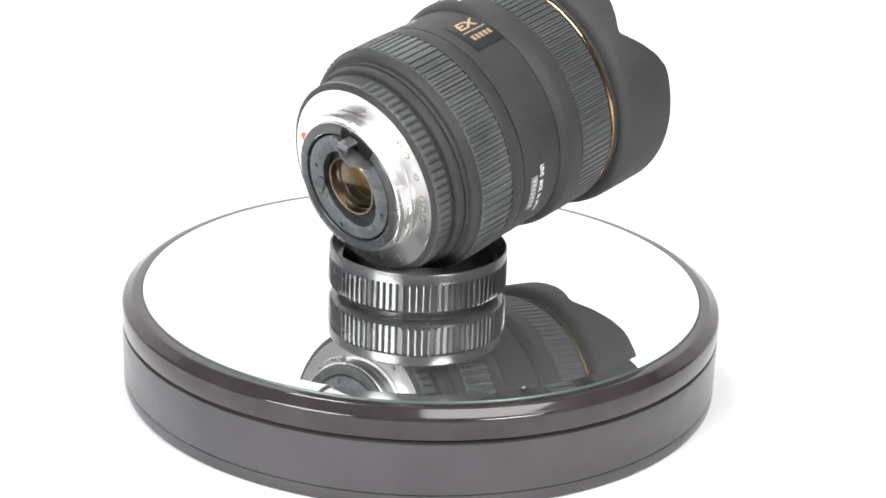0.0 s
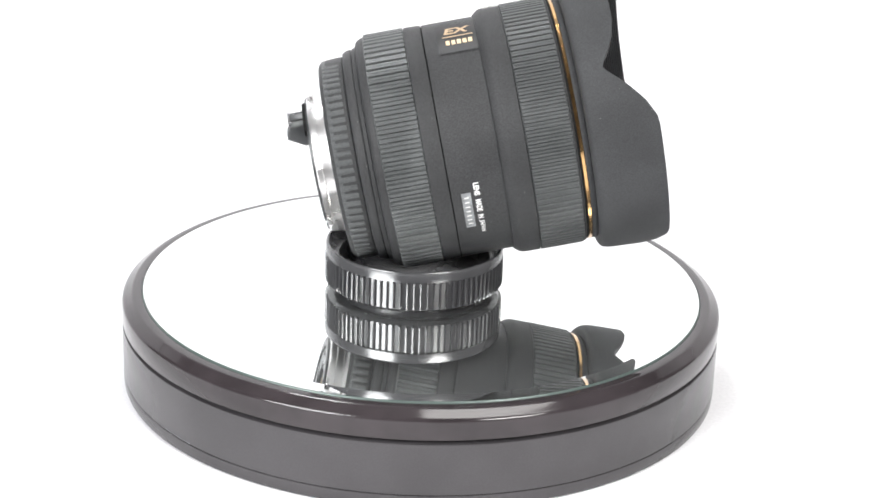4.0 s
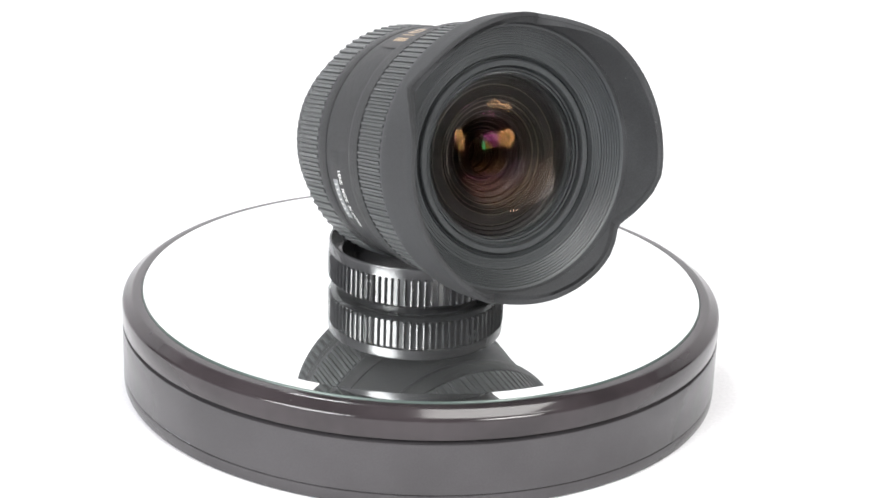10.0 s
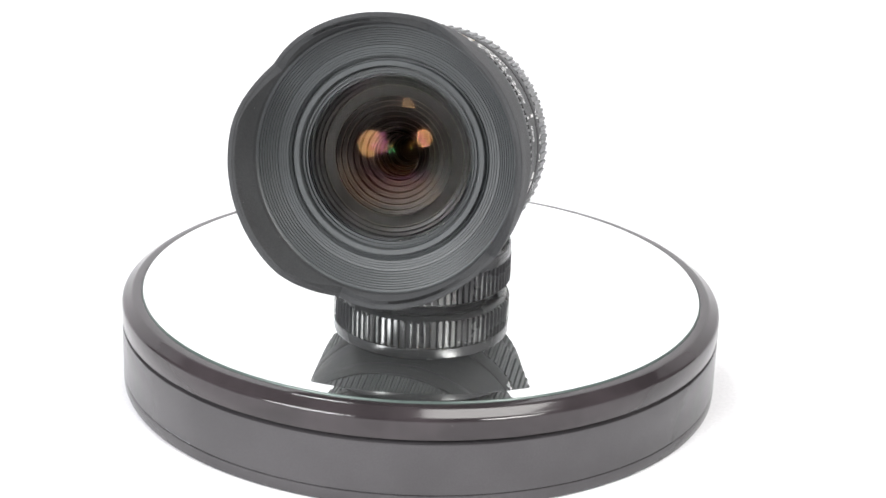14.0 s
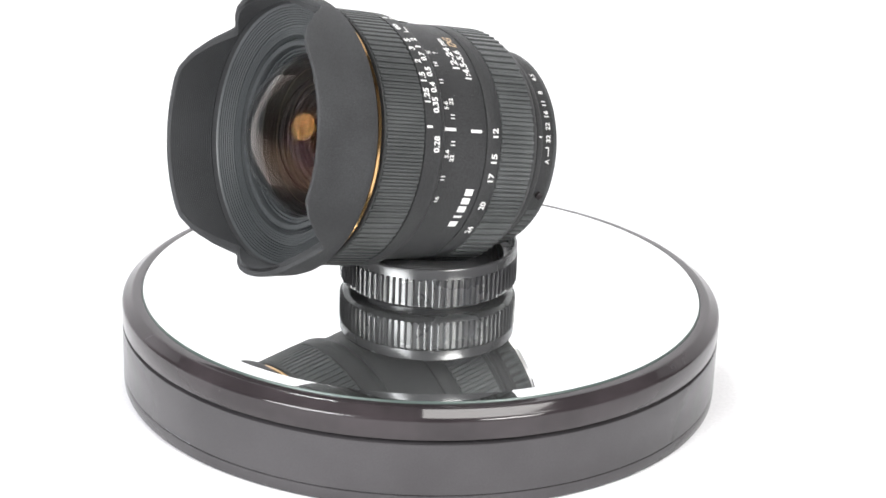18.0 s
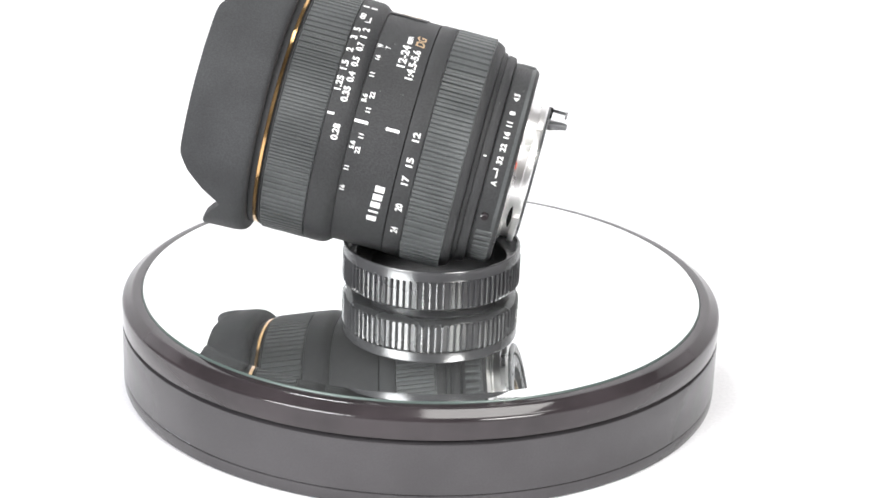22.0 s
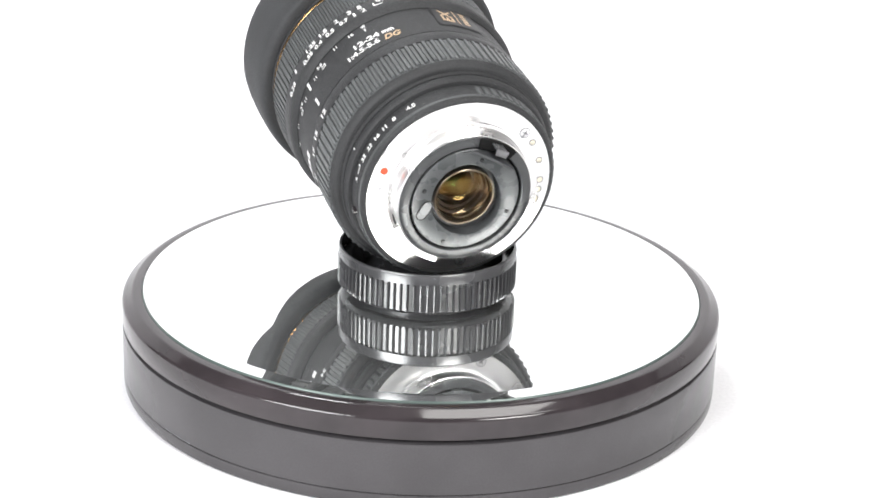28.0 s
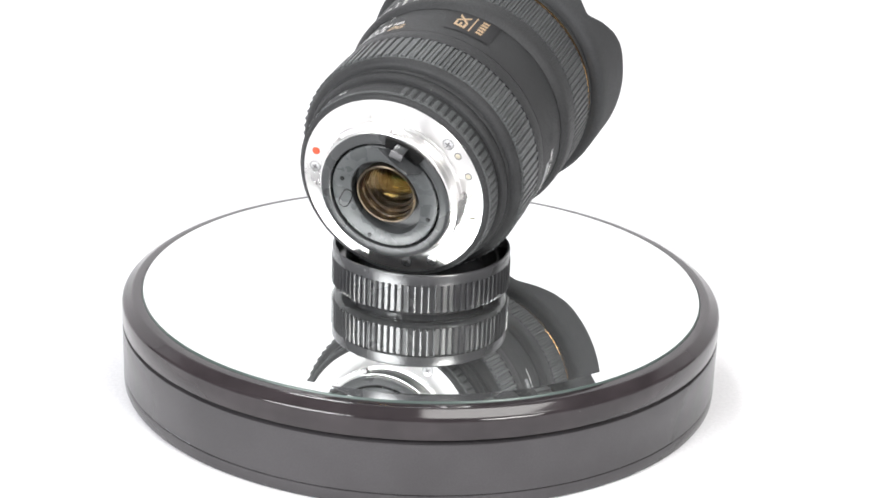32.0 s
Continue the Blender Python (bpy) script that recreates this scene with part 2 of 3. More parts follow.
def turntable():
    top = tagged(new("turntable"), "round glossy black motorised display turntable with a mirrored top", "turntable")
    top.location = (0, 0, up(0))
    base = part("base_shell", lathe([(-0.1128, 0.90), (-0.1128, 1.0645), (-0.1135, 1.0660), (-0.1150, 1.0665), (-0.200, 1.0665), (-0.2880, 1.0665),
                                     (-0.2892, 1.0655), (-0.2896, 1.062), (-0.2896, 0.90)], 240), SATIN, top, "satin black fixed plastic drum with faint smudges")
    part("base_foot", lathe([(-0.2915, 0.9), (-0.2915, 1.0625), (-0.2925, 1.0655), (-0.295, 1.0665), (-0.330, 1.0655), (-0.3350, 1.0630), (-0.3375, 1.058), (-0.338, 1.052), (-0.338, 0.90)], 240),
         SATIN, top, "flat black bottom tray")
    part("shadow_gap", lathe([(-0.092, 0.85), (-0.092, 1.030), (-0.114, 1.030), (-0.114, 0.85)], 160), GROOVE, top, "dark seam")
    # a pale scuff on the drum's lower edge
    for i in range(14):
        a = radians(-141.5 + 0.55 * i)
        bm = block(0.0035, 0.002, 0.0016 + 0.0012 * random.random())
        bmesh.ops.rotate(bm, verts=bm.verts, matrix=Matrix.Rotation(a + math.pi / 2, 3, "Z"))
        bmesh.ops.translate(bm, verts=bm.verts, vec=(1.0665 * U * math.cos(a), 1.0665 * U * math.sin(a), -0.2860 * U))
        part("scuff", bm, PLATE, base)
    platter = part("platter", lathe([(-0.0220, 0.90), (-0.0220, 0.9965), (-0.0055, 0.9970), (-0.0043, 0.9980), (-0.0040, 1.001), (-0.0042, 1.0240), (-0.0050, 1.0280), (-0.0070, 1.0320), (-0.0092, 1.0350), (-0.02363, 1.0568), (-0.0250, 1.0590), (-0.0272, 1.0615), (-0.0297, 1.0638), (-0.0325, 1.0653), (-0.0360, 1.0662),
                                     (-0.0960, 1.067), (-0.0972, 1.0665), (-0.0978, 1.0655), (-0.0978, 0.90)], 240), GLOSS, top, "glossy black rotating rim with a chamfer")
    part("mirror", lathe([(-0.0068, 0.0), (-0.0068, 0.9220)], 200, False), MIRROR, platter, "flat round mirror")
    part("mirror_bevel", lathe([(-0.0068, 0.9220), (0.0010, 0.9915)], 240, False), MIRROR, platter, "bevelled mirror edge")
    part("mirror_rim", lathe([(0.0010, 0.9915), (0.0002, 0.9930), (-0.0050, 0.9962), (-0.0100, 0.9964)], 240, False), GLASSEDGE, platter, "greenish glass edge")
    return top, platter


stand, platter = turntable()

# ---- the cap on which the lens is propped ----


def prop_cap():
    cap = tagged(new("lens_cap"), "glossy black ribbed plastic lens cap lying open on the mirror", "lens cap")
    wall = part("wall", lathe([(-0.0068, 0.0), (-0.0068, 0.262), (0.0095, 0.264), (0.0105, 0.286), (0.014, 0.300), (0.022, 0.308), (0.024, 0.3055), (0.1245, 0.3055), (0.126, 0.3155), (0.157, 0.3165), (0.1615, 0.3155), (0.1640, 0.3130), (0.1645, 0.3095),
                               (0.1630, 0.3065), (0.158, 0.3050), (0.115, 0.303), (0.113, 0.270), (0.042, 0.268), (0.040, 0.0)], 200, False), CAPMAT, cap)
    rows = []
    count = 84
    for i in range(count):
        for f, h in ((0.0, 0), (0.60, 0), (0.64, 0.66), (0.69, 0.92), (0.79, 1.0), (0.89, 0.92), (0.95, 0.66)):
            a = 2 * math.pi * (i + f) / count
            rows.append([(r * U * math.cos(a), r * U * math.sin(a), s * U) for s, r in
                         ((0.023, 0.304), (0.024, 0.3070 + 0.005 * h), (0.027, 0.3070 + 0.0115 * h), (0.122, 0.3070 + 0.0115 * h), (0.1245, 0.3070 + 0.007 * h), (0.125, 0.304))])
    part("ribbed_grip", grid(rows, True, True), CAPMAT, cap, "fine upright ribs")
    part("bayonet_ledge", lathe([(0.112, 0.304), (0.112, 0.272), (0.120, 0.270), (0.120, 0.304)], 120), CAPMAT, cap)
    return cap


cap = prop_cap()

# ---- the camera lens ----
PETAL = 20.0  # the angle of the index line round the axis
EDGE_LINE = ((0, 0.766), (29, 0.766), (33, 0.762), (40, 0.733), (48, 0.678), (54.5, 0.622), (56, 0.616), (58, 0.622), (63, 0.645), (70, 0.668), (78, 0.680), (90, 0.684))


def hood_edge(a):
    f = abs((a - PETAL + 90) % 180 - 90)
    for (f0, s0), (f1, s1) in zip(EDGE_LINE, EDGE_LINE[1:]):
        if f <= f1:
            return s0 + (s1 - s0) * (f - f0) / (f1 - f0)
    return EDGE_LINE[-1][1]


def hood_mesh():
    rows = []
    for i in range(360):
        a = i
        e = hood_edge(a)
        row = [(0.530, 0.423), (0.5304, 0.442), (0.5325, 0.4500), (0.5370, 0.4570), (0.5460, 0.4630), (0.565, 0.4675)]
        for j in range(1, 7):
            row.append((0.565 + (e - 0.570) * j / 6, 0.4680 + 0.0045 * j / 6))
        row += [(e - 0.002, 0.4720), (e, 0.4700), (e, 0.4590), (e - 0.002, 0.4570)]
        s, j = 0.764, 0
        while s > 0.606:
            row.append((min(s, e - 0.003), 0.4560 - 0.10 * (0.764 - s) - (0.0045 if j % 2 else 0.0)))
            s -= 0.0036
            j += 1
        row.append((0.604, 0.438))
        row.append((0.590, 0.432))
        c, q = math.cos(radians(a)), math.sin(radians(a))
        rows.append([(r * U * c, r * U * q, z * U) for z, r in row])
    return grid(rows, True, False)


def camera_lens():
    lens = tagged(new("camera_lens"), "black zoom camera lens, gold ring, petal hood, tilted upward", "camera lens")
    # the mount
    flange = part("mount_flange", lathe([(-0.300, 0.20), (-0.300, 0.329), (-0.3165, 0.329), (-0.319, 0.327), (-0.319, 0.262), (-0.3195, 0.258), (-0.3195, 0.20)], 200), CHROME, lens, "bright brushed metal mount flange")
    part("bayonet", lathe([(-0.3195, 0.214), (-0.3195, 0.256), (-0.326, 0.256), (-0.328, 0.246), (-0.352, 0.245), (-0.354, 0.243), (-0.374, 0.241), (-0.378, 0.239), (-0.380, 0.236), (-0.380, 0.214)], 200), CHROME, lens, "polished metal bayonet tube")
    for a0, a1 in ((52, 98), (166, 218), (288, 338)):
        rows = []
        for i in range(17):
            a = radians(a0 + (a1 - a0) * i / 16)
            rows.append([(r * U * math.cos(a), r * U * math.sin(a), s * U) for s, r in ((-0.356, 0.238), (-0.356, 0.257), (-0.358, 0.259), (-0.374, 0.259), (-0.376, 0.257), (-0.376, 0.238))])
        bm = grid(rows, False, True)
        bmesh.ops.holes_fill(bm, edges=bm.edges)
        part("bayonet_tab", bm, CHROME, lens)
    # a near-black strip on the tube; a slot's shade put into colour
    rows = []
    for i in range(13):
        a = radians(-38 + 24 * i / 12)
        k = math.sin(math.pi * (i + 0.4) / 12.8)
        rows.append([(r * U * math.cos(a), r * U * math.sin(a), s * U) for s, r in
                     ((-0.345 + 0.008 * k, 0.240), (-0.345 + 0.008 * k, 0.2475), (-0.347 - 0.006 * k, 0.2475), (-0.347 - 0.006 * k, 0.240))])
    bm = grid(rows, False, True)
    bmesh.ops.holes_fill(bm, edges=bm.edges)
    part("bayonet_slot_shade", bm, GROOVE, lens, "near-black curved strip for the shade in a slot")
    part("rear_guard", lathe([(-0.340, 0.186), (-0.340, 0.2345), (-0.3830, 0.2340), (-0.3875, 0.2318), (-0.3890, 0.2285), (-0.3895, 0.2150), (-0.3890, 0.2015), (-0.3870, 0.1990), (-0.3650, 0.1985), (-0.3640, 0.1930), (-0.362, 0.1935), (-0.350, 0.186)], 160), REAR, lens, "black plastic ring round the rear glass")
    rows, deep = [], []
    for i in range(144):
        a = 2 * math.pi * i / 144
        # the opening is oblong, with rounded ends
        o = 0.1270 + 0.0060 * math.cos(2 * (a - radians(-107))) + 0.016 * max(0.0, math.cos(a - radians(-128))) ** 3
        rows.append([(r * U * math.cos(a), r * U * math.sin(a), s * U) for s, r in
                     ((-0.360, 0.1900), (-0.3835, 0.1900), (-0.3850, 0.1880), (-0.3850, o + 0.003), (-0.3835, o), (-0.3800, o - 0.0005))])
        deep.append([(r * U * math.cos(a), r * U * math.sin(a), s * U) for s, r in ((-0.3802, o + 0.001), (-0.3420, o - 0.002), (-0.3400, 0.114), (-0.3400, 0.1070))])
    back = part("rear_plate", grid(rows, True, False), PLATEGREY, lens, "dark grey plate with an oblong opening")
    part("plate_recess", grid(deep, True, False), REAR, back, "black recess round the rear glass")
    part("ring_gap", lathe([(-0.3660, 0.1890), (-0.3664, 0.1895), (-0.3664, 0.1990), (-0.3660, 0.1995)], 120), GROOVE, lens, "thin black gap")
    for a, r in ((105.5, 0.152), (16.4, 0.158), (-68, 0.172), (-158, 0.166)):
        x, y = r * math.cos(radians(a)), r * math.sin(radians(a))
        screw = disc_part("screw", x, y, -0.3845, 0.0075, 0.0018, GROOVE, back)
        for t in (0, 90):
            bm = block(0.009, 0.0022, 0.0008)
            bmesh.ops.rotate(bm, verts=bm.verts, matrix=Matrix.Rotation(radians(t + 20), 3, "Z"))
            bmesh.ops.translate(bm, verts=bm.verts, vec=(x * U, y * U, -0.3867 * U))
            part("slot", bm, REAR, screw)
    # a rounded tongue beside the opening; a near-black outline paints its slot's shade
    for name, grow, s1, material in (("tongue_slot_shade", 1.22, -0.3856, GROOVE), ("plate_tongue", 1.0, -0.3872, PLATEGREY)):
        rows = [[], []]
        for i in range(25):
            t = math.pi * (i / 12 - 0.5) if i <= 12 else math.pi * ((i - 12) / 12 + 0.5)
            x, y = 0.016 * grow * math.cos(t) + (0.012 if i <= 12 else -0.026), 0.016 * grow * math.sin(t)
            c, q = math.cos(radians(-62)), math.sin(radians(-62))
            px, py = 0.152 * math.cos(radians(-14)) + x * c - y * q, 0.152 * math.sin(radians(-14)) + x * q + y * c
            rows[0].append((px * U, py * U, -0.3840 * U))
            rows[1].append((px * U, py * U, s1 * U))
        bm = grid(rows, False, True)
        bmesh.ops.holes_fill(bm, edges=bm.edges)
        part(name, bm, material, back)

    def arc_block(name, a0, a1, s0, s1, r0, r1, material, label=""):
        rows = []
        for i in range(13):
            a = radians(a0 + (a1 - a0) * i / 12)
            rows.append([(r * U * math.cos(a), r * U * math.sin(a), s * U) for s, r in ((s0, r0), (s0, r1), (s1 + 0.003, r1), (s1, r1 - 0.003), (s1, r0 + 0.003), (s1 + 0.003, r0))])
        bm = grid(rows, False, True)
        bmesh.ops.holes_fill(bm, edges=bm.edges)
        return part(name, bm, material, lens, label)

    # the aperture lever with its guards; a raised near-black block paints its notch's shade
    arc_block("lever_notch_shade", 96, 132, -0.386, -0.3975, 0.196, 0.2335, GROOVE, "raised near-black block for the shade in the lever's notch")
    arc_block("lever_guard", 80, 99, -0.386, -0.3925, 0.182, 0.1935, REAR)
    # a curved shield that rises beside the lever
    rows = []
    for i in range(27):
        a = 88 + 2 * i
        top = -0.394 - 0.066 * math.sin(math.pi / 2 * min(1, (a - 88) / 34)) * (1 if a < 130 else 1 - 0.85 * (a - 130) / 10)
        rows.append([(r * U * math.cos(radians(a)), r * U * math.sin(radians(a)), s * U) for s, r in
                     ((-0.384, 0.181), (-0.384, 0.1905), (top + 0.002, 0.1905), (top, 0.1890), (top, 0.1825), (top + 0.002, 0.181))])
    bm = grid(rows, False, True)
    bmesh.ops.holes_fill(bm, edges=bm.edges)
    part("lever_shield", bm, REAR, lens, "curved black lever shield")

    def at_lever(bm, r, z):
        bmesh.ops.rotate(bm, verts=bm.verts, matrix=Matrix.Rotation(radians(112 + 90), 3, "Z"))
        bmesh.ops.translate(bm, verts=bm.verts, vec=(r * U * math.cos(radians(112)), r * U * math.sin(radians(112)), z * U))
        return bm

    lever = part("aperture_lever", at_lever(block(0.040, 0.009, 0.070, 0.0015), 0.2230, -0.4130), REAR, lens, "grey metal aperture lever")
    part("lever_tab", at_lever(block(0.044, 0.024, 0.007, 0.0015), 0.2170, -0.4465), PEWTER, lever, "grey folded tab")
    # contacts, screws and the red dot on the flange
    for a in (147.0, 162.4, 177.9, -174.7, -167.4):
        x, y = 0.293 * math.cos(radians(a)), 0.293 * math.sin(radians(a))
        contact = disc_part("contact", x, y, -0.3185, 0.0095, 0.0022, BRASS, flange, "small gilded contact")
        # a raised darker ring; the shade of the cut is in its colour
        bm = lathe([(-0.3188, 0.0095), (-0.3197, 0.0100), (-0.3197, 0.0125), (-0.3188, 0.0130)], 24)
        bmesh.ops.translate(bm, verts=bm.verts, vec=(x * U, y * U, 0))
        part("cut", bm, PEWTER, contact, "thin dark ring for the shade in the cut round the contact")
    for a, r in ((137, 0.291), (6.7, 0.286), (-97, 0.291), (-116, 0.296)):
        x, y = r * math.cos(radians(a)), r * math.sin(radians(a))
        screw = disc_part("flange_screw", x, y, -0.3185, 0.0175, 0.003, STEEL, flange, "cross-head steel screw", 24)
        # darker ring and cross bars paint the shade of countersink and slots
        bm = lathe([(-0.3188, 0.0180), (-0.3196, 0.0180), (-0.3196, 0.0200), (-0.3188, 0.0200)], 24)
        bmesh.ops.translate(bm, verts=bm.verts, vec=(x * U, y * U, 0))
        part("countersink_shade", bm, PEWTER, screw)
        for t in (0, 90):
            bm = block(0.021, 0.0042, 0.001)
            bmesh.ops.rotate(bm, verts=bm.verts, matrix=Matrix.Rotation(radians(t + 30), 3, "Z"))
            bmesh.ops.translate(bm, verts=bm.verts, vec=(x * U, y * U, -0.3218 * U))
            part("slot", bm, PEWTER, screw)
    disc_part("red_dot", 0.291 * math.cos(radians(19.1)), 0.291 * math.sin(radians(19.1)), -0.3185, 0.0135, 0.004, RED, flange, "orange-red alignment dot")
    # rear glass
    def rear_shell(name, centre, radius, rim, material, label):
        """A thin bowl of glass whose bulge looks out of the mount."""
        half = math.asin(rim / radius)
        arc = [half * i / 24 for i in range(25)]
        outer = [(centre - radius * math.cos(t), radius * math.sin(t)) for t in arc]
        inner = [(centre - (radius - 0.003) * math.cos(t), (radius - 0.003) * math.sin(t)) for t in reversed(arc)]
        part(name, lathe(outer + inner, 120, False), material, lens, label)

    rear_shell("rear_element", -0.140, 0.230, 0.0985, REARGLASS, "amber-coated rear glass element")
    rear_shell("rear_inner_element", -0.180, 0.140, 0.082, ORANGE, "amber-coated inner glass")
    rear_shell("rear_middle_element", -0.210, 0.080, 0.062, GREEN, "green-coated inner glass")
    rear_shell("rear_deep_element", -0.190, 0.070, 0.055, PURPLE, "purple-coated inner glass")
    part("rear_retainer", lathe([(-0.3700, 0.1075), (-0.3725, 0.1050), (-0.3715, 0.1005), (-0.366, 0.0990), (-0.340, 0.0990), (-0.340, 0.1075)], 96), BRONZE, lens, "thin bronze retaining ring")
    part("rear_tube", lathe([(-0.345, 0.1075), (-0.340, 0.094), (-0.322, 0.093), (-0.320, 0.084), (-0.300, 0.083), (-0.298, 0.074), (-0.27, 0.073), (-0.268, 0.062), (-0.20, 0.060), (-0.198, 0.0)], 72, False), AMBER, lens, "amber-tinted inner tube")

    # the aperture ring
    ring = part("aperture_ring", lathe([(-0.318, 0.325), (-0.3185, 0.331), (-0.316, 0.337), (-0.309, 0.3435), (-0.300, 0.3475), (-0.285, 0.3490), (-0.238, 0.3515), (-0.2335, 0.350), (-0.2325, 0.345), (-0.2325, 0.325)], 200), BARREL, lens, "black aperture ring with white numbers")
    part("aperture_grip", ribbed(-0.306, -0.241, 0.3482, 0.0048, 76, 0.33, end=0.007, start=92, sweep=244), GRIP, ring, "short ribs round part of the ring")
    for text, a, w in (("4.5", 58.3, 0.034), ("8", 47.3, 0.014), ("11", 40.4, 0.018), ("16", 34.0, 0.024), ("22", 26.8, 0.027), ("32", 19.7, 0.027), ("A", 6.8, 0.017)):
        printed("aperture_numeral", text, a, -0.264, 0.3505, w, 0.020, ring)
    part("lock_line", on_barrel(bar(0.026, 0.004), 12.0, -0.266, 0.3505), WHITE, ring)
    part("lock_line", on_barrel(bar(0.005, 0.016), 14.6, -0.259, 0.3505), WHITE, ring)
    bm = lathe([(0, 0.0), (0.010, 0.0), (0.012, 0.006), (0.010, 0.013), (-0.003, 0.014)], 24, False)
    bmesh.ops.transform(bm, matrix=pose(0, 0, 0, 0, 0, -13.3) @ pose(0.3505 * U, 0, -0.263 * U, 0, 90, 0), verts=bm.verts)
    knob = part("lock_button", bm, GLOSS, ring, "small round glossy black lock button")
    # the neck and the zoom ring
    part("neck", lathe([(-0.2320, 0.320), (-0.2320, 0.3515), (-0.229, 0.362), (-0.222, 0.3665), (-0.206, 0.3700), (-0.200, 0.3695), (-0.199, 0.366), (-0.196, 0.366), (-0.195, 0.3715), (-0.190, 0.374), (-0.183, 0.3755), (-0.1815, 0.320)], 200), BARREL, lens, "stepped black rear barrel")
    part("index_mark", on_barrel(bar(0.005, 0.011), 20.0, -0.213, 0.3692), WHITE, lens)
    zoom = part("zoom_ring", lathe([(-0.1810, 0.330), (-0.1810, 0.384), (-0.178, 0.391), (-0.170, 0.398), (-0.158, 0.403), (-0.152, 0.404), (-0.151, 0.4000), (-0.008, 0.4000), (-0.007, 0.4095), (0.000, 0.4115), (0.046, 0.4105),
                                    (0.0505, 0.409), (0.0515, 0.406), (0.0515, 0.330)], 220), BARREL, lens, "black rubber zoom ring with white focal lengths")
    part("zoom_grip", ribbed(-0.1515, -0.0075, 0.4042, 0.0085, 84, 0.385, BOXED_RIB, 0.004), ZOOMGRIP, zoom, "broad worn grey rubber ribs")
    for text, a in (("12", 19.8), ("15", 7.8), ("17", -1.1), ("20", -15.7), ("24", -30.4)):
        printed("focal_numeral", text, a, 0.020, 0.4115, 0.032, 0.024, zoom)
    part("seam", lathe([(0.0513, 0.34), (0.0513, 0.4035), (0.0545, 0.4035), (0.0545, 0.34)], 160), GROOVE, lens, "thin dark seam")
    # the fixed barrel with its scales
    barrel = part("barrel", lathe([(0.0545, 0.34), (0.0545, 0.4060), (0.0555, 0.4082), (0.060, 0.4088), (0.234, 0.4080), (0.2345, 0.4070), (0.2345, 0.34)], 240), BARREL, lens, "black crinkle-finish barrel with white scales")
    part("index_line", on_barrel(bar(0.0105, 0.046), 20.2, 0.209, 0.4088), WHITE, barrel)
    part("index_line", on_barrel(bar(0.0105, 0.046), 20.0, 0.101, 0.4095), WHITE, barrel)
    for text, a, s, w, h in (("16", 53.1, 0.217, 0.020, 0.016), ("11", 43.3, 0.218, 0.015, 0.016), ("5.6", 31.3, 0.220, 0.028, 0.017), ("22", 33.4, 0.197, 0.023, 0.017), ("11", 26.1, 0.197, 0.015, 0.017),
                             ("11", 13.8, 0.197, 0.015, 0.017), ("5.6", 8.9, 0.2195, 0.028, 0.017), ("22", 7.0, 0.198, 0.023, 0.017), ("11", -2.5, 0.220, 0.015, 0.017), ("16", -13.1, 0.220, 0.020, 0.017),
                             ("W", 60.3, 0.221, 0.017, 0.019), ("T", 60.3, 0.194, 0.011, 0.017)):
        printed("depth_numeral", text, a, s, 0.4088, w, h, barrel)
    printed("focal_range", "12-24", 58.0, 0.135, 0.4092, 0.100, 0.028, barrel)
    printed("focal_unit", "mm", 69.4, 0.131, 0.4092, 0.042, 0.018, barrel)
    printed("aperture_range", "1:4.5-5.6", 54.5, 0.098, 0.4092, 0.128, 0.028, barrel)
    printed("series_letters", "DG", 70.2, 0.0945, 0.4092, 0.062, 0.033, barrel, GOLDPRINT, 0.25)
    for i in range(5):
        part("maker_mark", on_barrel(bar(0.024 if i != 1 else 0.009, 0.033), -27.0 + 4.5 * i + (0.2 if i < 2 else 0), 0.1035 - 0.0022 * i, 0.4094), WHITE, barrel, "plain white maker's mark")
    # gold-lettered badge
    badge = part("badge", on_barrel(bar(0.168, 0.132, 0.003, steps=16), 106.8, 0.168, 0.4088), BADGE, barrel, "black badge with gold maker's marks")
    part("badge_letters", on_barrel(letters("EX", 0.092, 0.044, 0.2), 101.2, 0.171, 0.4135, 1), GOLDPRINT, badge, "gold series letters")
    for a, s, w, h in ((106.6, 0.170, 0.005, 0.104),) + tuple((111.4, 0.134 + 0.019 * i, 0.024, 0.013) for i in range(5)):
        part("badge_mark", on_barrel(bar(w, h, 0.0045), a, s, 0.4088), GOLDPRINT, badge)
    for text, a, w in (("LENS", -172.6, 0.047), ("MADE", -163.6, 0.049), ("IN", -157.0, 0.018), ("JAPAN", -150.4, 0.058)):
        printed("origin_word", text, a, 0.141, 0.4090, w, 0.0195, barrel)
    plate = part("serial_plate", on_barrel(bar(0.146, 0.032, 0.0016, steps=10), -161.2, 0.103, 0.4088), PLATE, barrel, "grey serial plate with pale bars")
    for i in range(7):
        part("serial_bar", on_barrel(bar(0.0050, 0.015, 0.003), -168.9 + 2.55 * i, 0.103, 0.4088), WHITE, plate)
    for i in range(3):
        for j in range(2):
            part("moulded_mark", on_barrel(bar(0.008, 0.012, 0.0022), 175.4 + 2.3 * i, 0.126 + 0.017 * j, 0.4090), HOOD, barrel, "faint moulded black mark")
    # the focus ring
    focus = part("focus_ring", lathe([(0.2350, 0.34), (0.2350, 0.4110), (0.2375, 0.4140), (0.2450, 0.4200), (0.2530, 0.4255), (0.2600, 0.4288), (0.2690, 0.4308), (0.2800, 0.4316), (0.325, 0.4318), (0.3265, 0.4240), (0.484, 0.4240), (0.486, 0.429), (0.489, 0.428), (0.490, 0.424), (0.490, 0.34)], 240), BARREL, lens, "black focus ring with distance scales")
